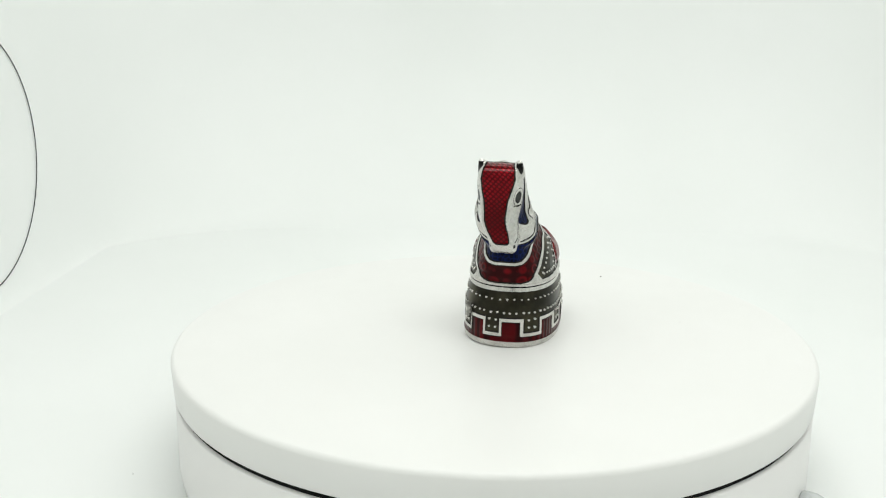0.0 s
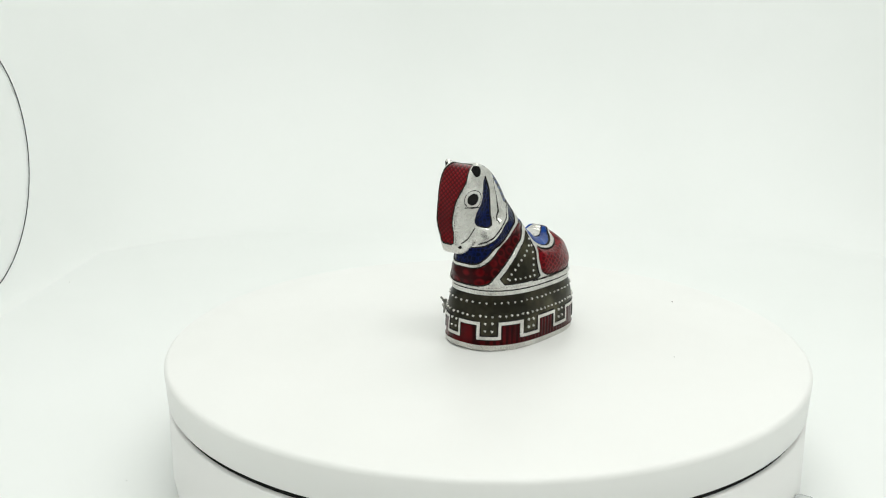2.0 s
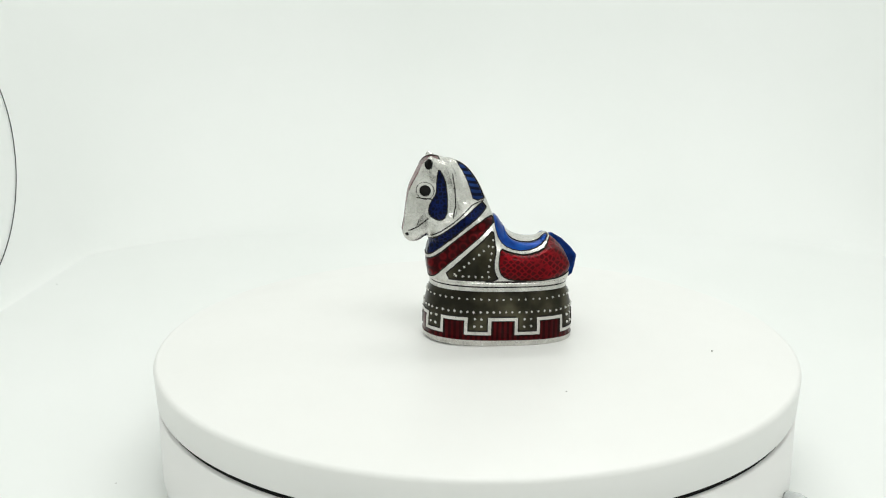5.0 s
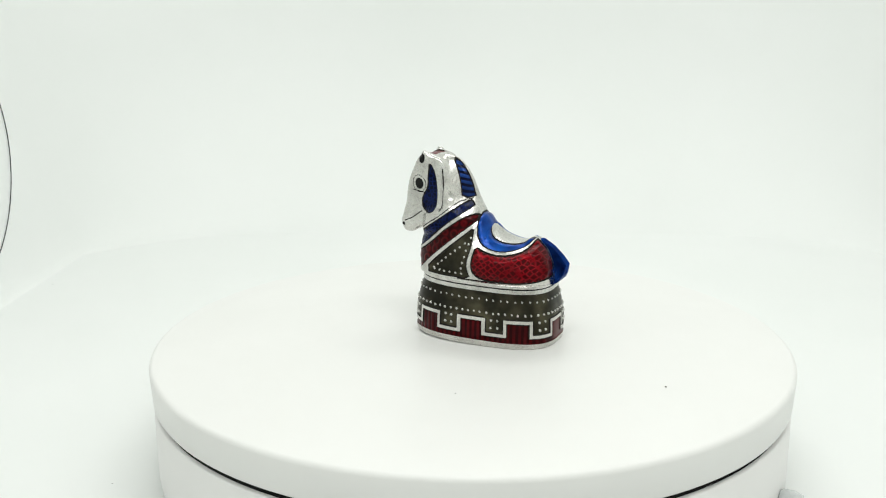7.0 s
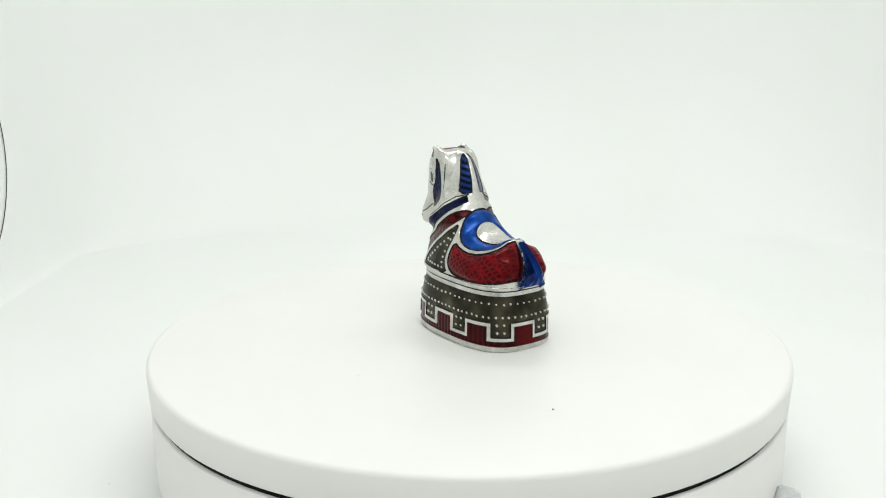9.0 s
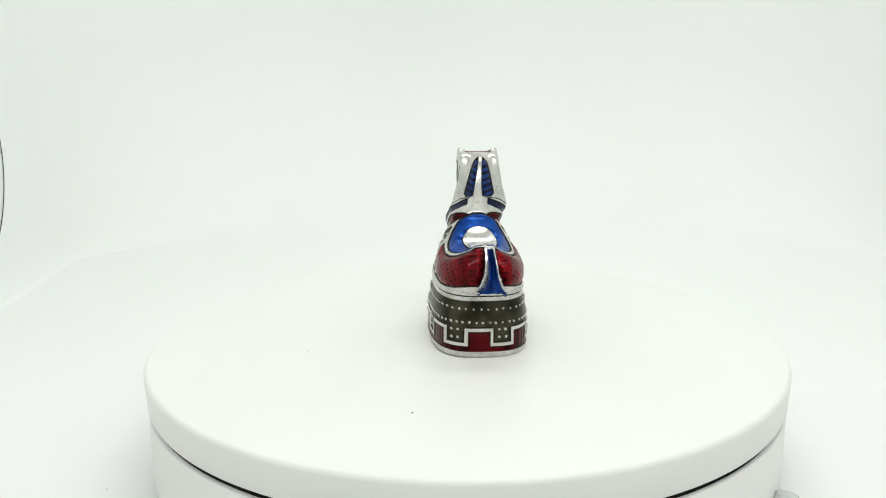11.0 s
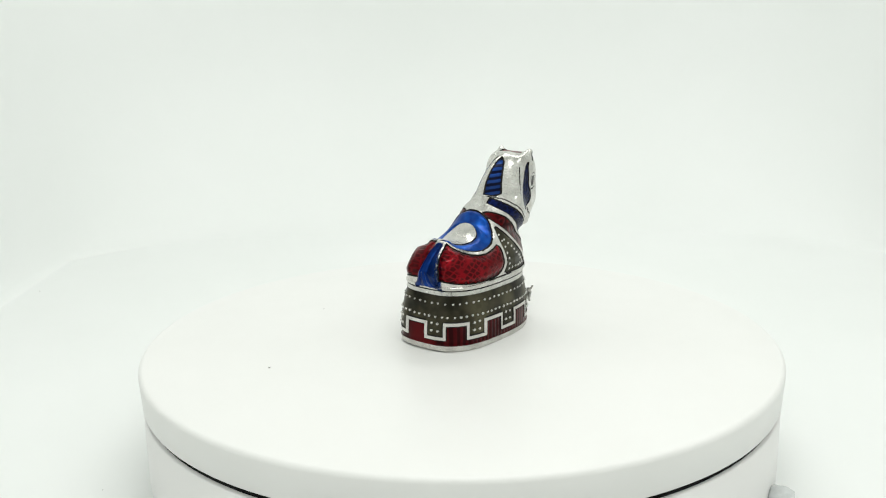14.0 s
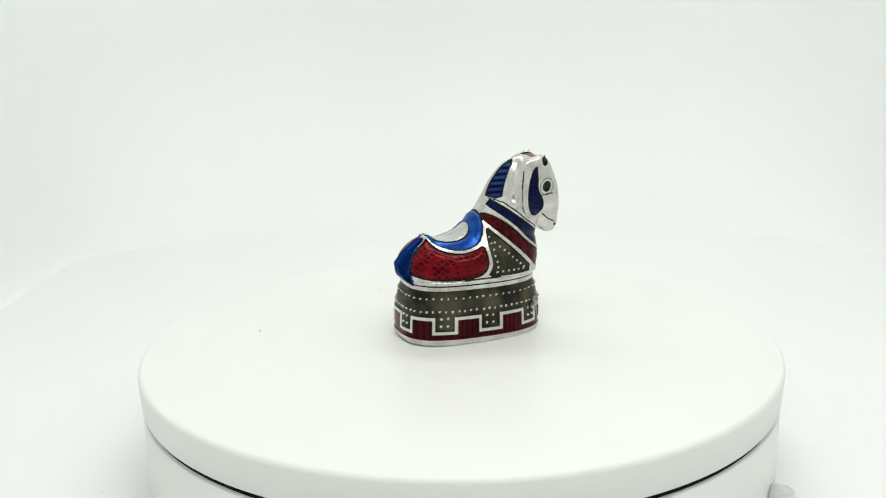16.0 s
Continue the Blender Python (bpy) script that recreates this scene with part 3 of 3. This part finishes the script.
# the neck leans to the right of the body
lean = np.clip((LV[:, 0] - 1) / 13, 0, 1) * np.clip((LV[:, 2] - 33) / 9, 0, 1)
lean = lean * lean * (3 - 2 * lean)
turn = np.radians(-1.0) * lean
hx, hy = LV[:, 0] - 14, LV[:, 1].copy()
LV[:, 0] = 14 + hx * np.cos(turn) - hy * np.sin(turn)
LV[:, 1] = hx * np.sin(turn) + hy * np.cos(turn) - 2.3 * lean - 0.3 * np.clip((LV[:, 2] - 21) / 4, 0, 1)
lid = piece("horse_lid", LV * MM, LF, fcell == -1, SILVER, box, "polished silver horse body and head")
piece("patina_inlay", LV * MM, LF, fcell == GROOVE, PATINA, lid, "dark patina lines in the silver")
for c, (n, m, _, lab) in enumerate(OUTLINES):
    if n in ("saddle_rim", "red_collar", "blue_collar"):
        piece(n, LV * MM, LF, fcell == c, m, lid, lab)
    else:
        for s in (1, -1):
            piece(n, LV * MM, LF, (fcell == c) & (s * centre[:, 1] > 0), m, lid, lab)
piece("blaze", LV * MM, LF, fcell == len(OUTLINES), RED_FACE, lid, "deep red enamel blaze with an engraved lattice")
for s in (1, -1):
    piece("eye", LV * MM, LF, (fcell == len(OUTLINES) + 1) & (s * centre[:, 1] > 0) & (centre[:, 2] > 40) & (centre[:, 2] < 52), BLACK, lid, "glossy black enamel eye")
    piece("ear_hollow", LV * MM, LF, (fcell == len(OUTLINES) + 1) & (s * centre[:, 1] > 0) & (centre[:, 2] > 52), BLACK, lid, "black ear hollow")
    piece("nostril", LV * MM, LF, (fcell == len(OUTLINES) + 1) & (s * centre[:, 1] > 0) & (centre[:, 2] < 40), BLACK, lid, "black nostril")


def lid_rim():
    prof = [(0.885, 19.1), (0.912, 19.15), (0.922, 19.5), (0.919, 20.05), (0.90, 20.35), (0.86, 20.5)]
    m = len(bx)
    v = [(x * q * MM, y * q * MM, z * MM) for q, z in prof for x, y in zip(bx, by)]
    f = [(r * m + a, r * m + (a + 1) % m, (r + 1) * m + (a + 1) % m, (r + 1) * m + a) for r in range(len(prof) - 1) for a in range(m)]
    part("lid_rim", mesh_of("lid_rim", v, f, SILVER), lid, "bright silver rim of the lid")


lid_rim()
disc("rim_groove", 0.880, 20.35, 20.75, PATINA, lid, "dark line above the lid's rim")


def tail():
    """A ridged tail that falls from the saddle and fans out at the rim."""
    path = [(-14.2, 32.2, 0.6), (-17.2, 32.6, 1.0), (-20.6, 30.6, 1.15), (-23.6, 27.8, 1.3), (-25.6, 25.2, 1.6), (-25.0, 22.2, 2.7), (-24.0, 20.3, 4.6)]
    ridges = [(-1.0, -5.0), (-0.95, -0.1), (-0.62, 0.4), (-0.36, -0.15), (0.0, 0.6), (0.36, -0.15), (0.62, 0.4), (0.95, -0.1), (1.0, -5.0)]
    m = len(ridges)
    v, f = [], []
    for x, z, w in path:
        for a, o in ridges:
            v.append(((x - o * 0.75) * MM, (-1.7 + a * w) * MM, (z + o * 0.55) * MM))
    for a in range(len(path) - 1):
        for b in range(m - 1):
            f.append((a * m + b, a * m + b + 1, (a + 1) * m + b + 1, (a + 1) * m + b))
    f.append(tuple(range(m)))
    me = mesh_of("tail", v, f, TAIL, smooth=False)
    part("tail", me, lid, "ridged blue enamel tail fanning out")


tail()


def rivets():
    for pts in ([(15.0, 22.4), (4.6, 31.2)], [(14.6, 22.0), (4.6, 22.2)], [(3.0, 33.0), (4.8, 23.6)]):
        (x0, z0), (x1, z1) = pts
        n = max(2, round(math.hypot(x1 - x0, z1 - z0) / 1.9))
        for a in range(n + 1):
            x, z = x0 + (x1 - x0) * a / n, z0 + (z1 - z0) * a / n
            for s in (1, -1):
                m = np.argmin((LV[:, 0] - x) ** 2 + (LV[:, 2] - z) ** 2 + 1e3 * (s * LV[:, 1] < 3))
                ob = part("stud", dot_mesh, lid)
                ob.location = tuple(LV[m] * MM)


rivets()


def clasp():
    """The small wire catch in front."""
    pts = [((17.6, -10.6, 8.6), (19.6, -12.6, 13.0)), ((18.4, -11.6, 12.2), (18.7, -12.0, 7.6)), ((19.6, -11.6, 10.6), (17.4, -12.6, 8.4)), ((18.0, -12.4, 11.4), (19.2, -11.2, 9.0))]
    bm = bmesh.new()
    for p, q in pts:
        p, q = Vector(p) * MM, Vector(q) * MM
        m = Matrix.Translation((p + q) / 2) @ (q - p).to_track_quat("Z", "Y").to_matrix().to_4x4()
        bmesh.ops.create_cone(bm, cap_ends=True, segments=8, radius1=0.5 * MM, radius2=0.32 * MM, depth=(q - p).length, matrix=m)
    me = bpy.data.meshes.new("clasp")
    bm.to_mesh(me)
    bm.free()
    me.materials.append(OLD_SILVER)
    part("clasp", me, box, "small silver wire clasp")


clasp()

# ---- dust ----
specks = []
for name, x, y, r in (("dust_speck", 0.0504, 0.0505, 0.00032), ("dust_speck", 0.0575, -0.0082, 0.0002)):
    bm = bmesh.new()
    bmesh.ops.create_icosphere(bm, subdivisions=2, radius=r)
    for v in bm.verts:
        v.co = v.co * (1 + 0.35 * noise.noise(v.co * 3000))
        v.co.z = max(v.co.z, -0.3 * r) * 0.6
    me = bpy.data.meshes.new(name)
    bm.to_mesh(me)
    bm.free()
    me.materials.append(SPECK)
    specks.append((tagged(new(name, me), "tiny dark dust speck on the white plate", "dust"), x, y))
    specks[-1][0].location = (x, y, 0.0002)
for x, y in ((-0.2215, 0.195), (-0.111, -0.0275)):
    ob = tagged(new("dust_speck", specks[1][0].data), "tiny dark dust speck on the white floor sheet", "dust")
    ob.location = (x, y, FLOOR + 0.0002)

# ---- what turns: the plate, and all that stands on it ----
RATE, START = -14.912, 13.39  # degrees a second, degrees at the start
AXIS = (0.0051, 0.00715)
LEAN = 0.9
BOX_AT, BOX_TURN = (0.00252, 0.00084), -112.0


def motions():
    times = [0.5 * k for k in range(33)]

    def spun(t, x, y, z, turn):
        return Matrix.Translation((*AXIS, 0)) @ pose(0, 0, 0, 0, 0, START + RATE * t) @ pose(x, y, z, 0, 0, turn)

    def leaning(m):
        """The plate dips a little to the right, and the box with it."""
        at = Matrix.Translation(m.translation)
        return at @ pose(0, 0, 0, 0, LEAN, 0) @ at.inverted() @ m

    walk(box, [(t, leaning(spun(t, *BOX_AT, 0.0, BOX_TURN))) for t in times])
    walk(plate, [(t, pose(0, 0, -FLOOR, 0, 0, START + RATE * t)) for t in times])
    for ob, x, y in specks:
        walk(ob, [(t, spun(t, x, y, 0.0002, 0)) for t in times])


motions()
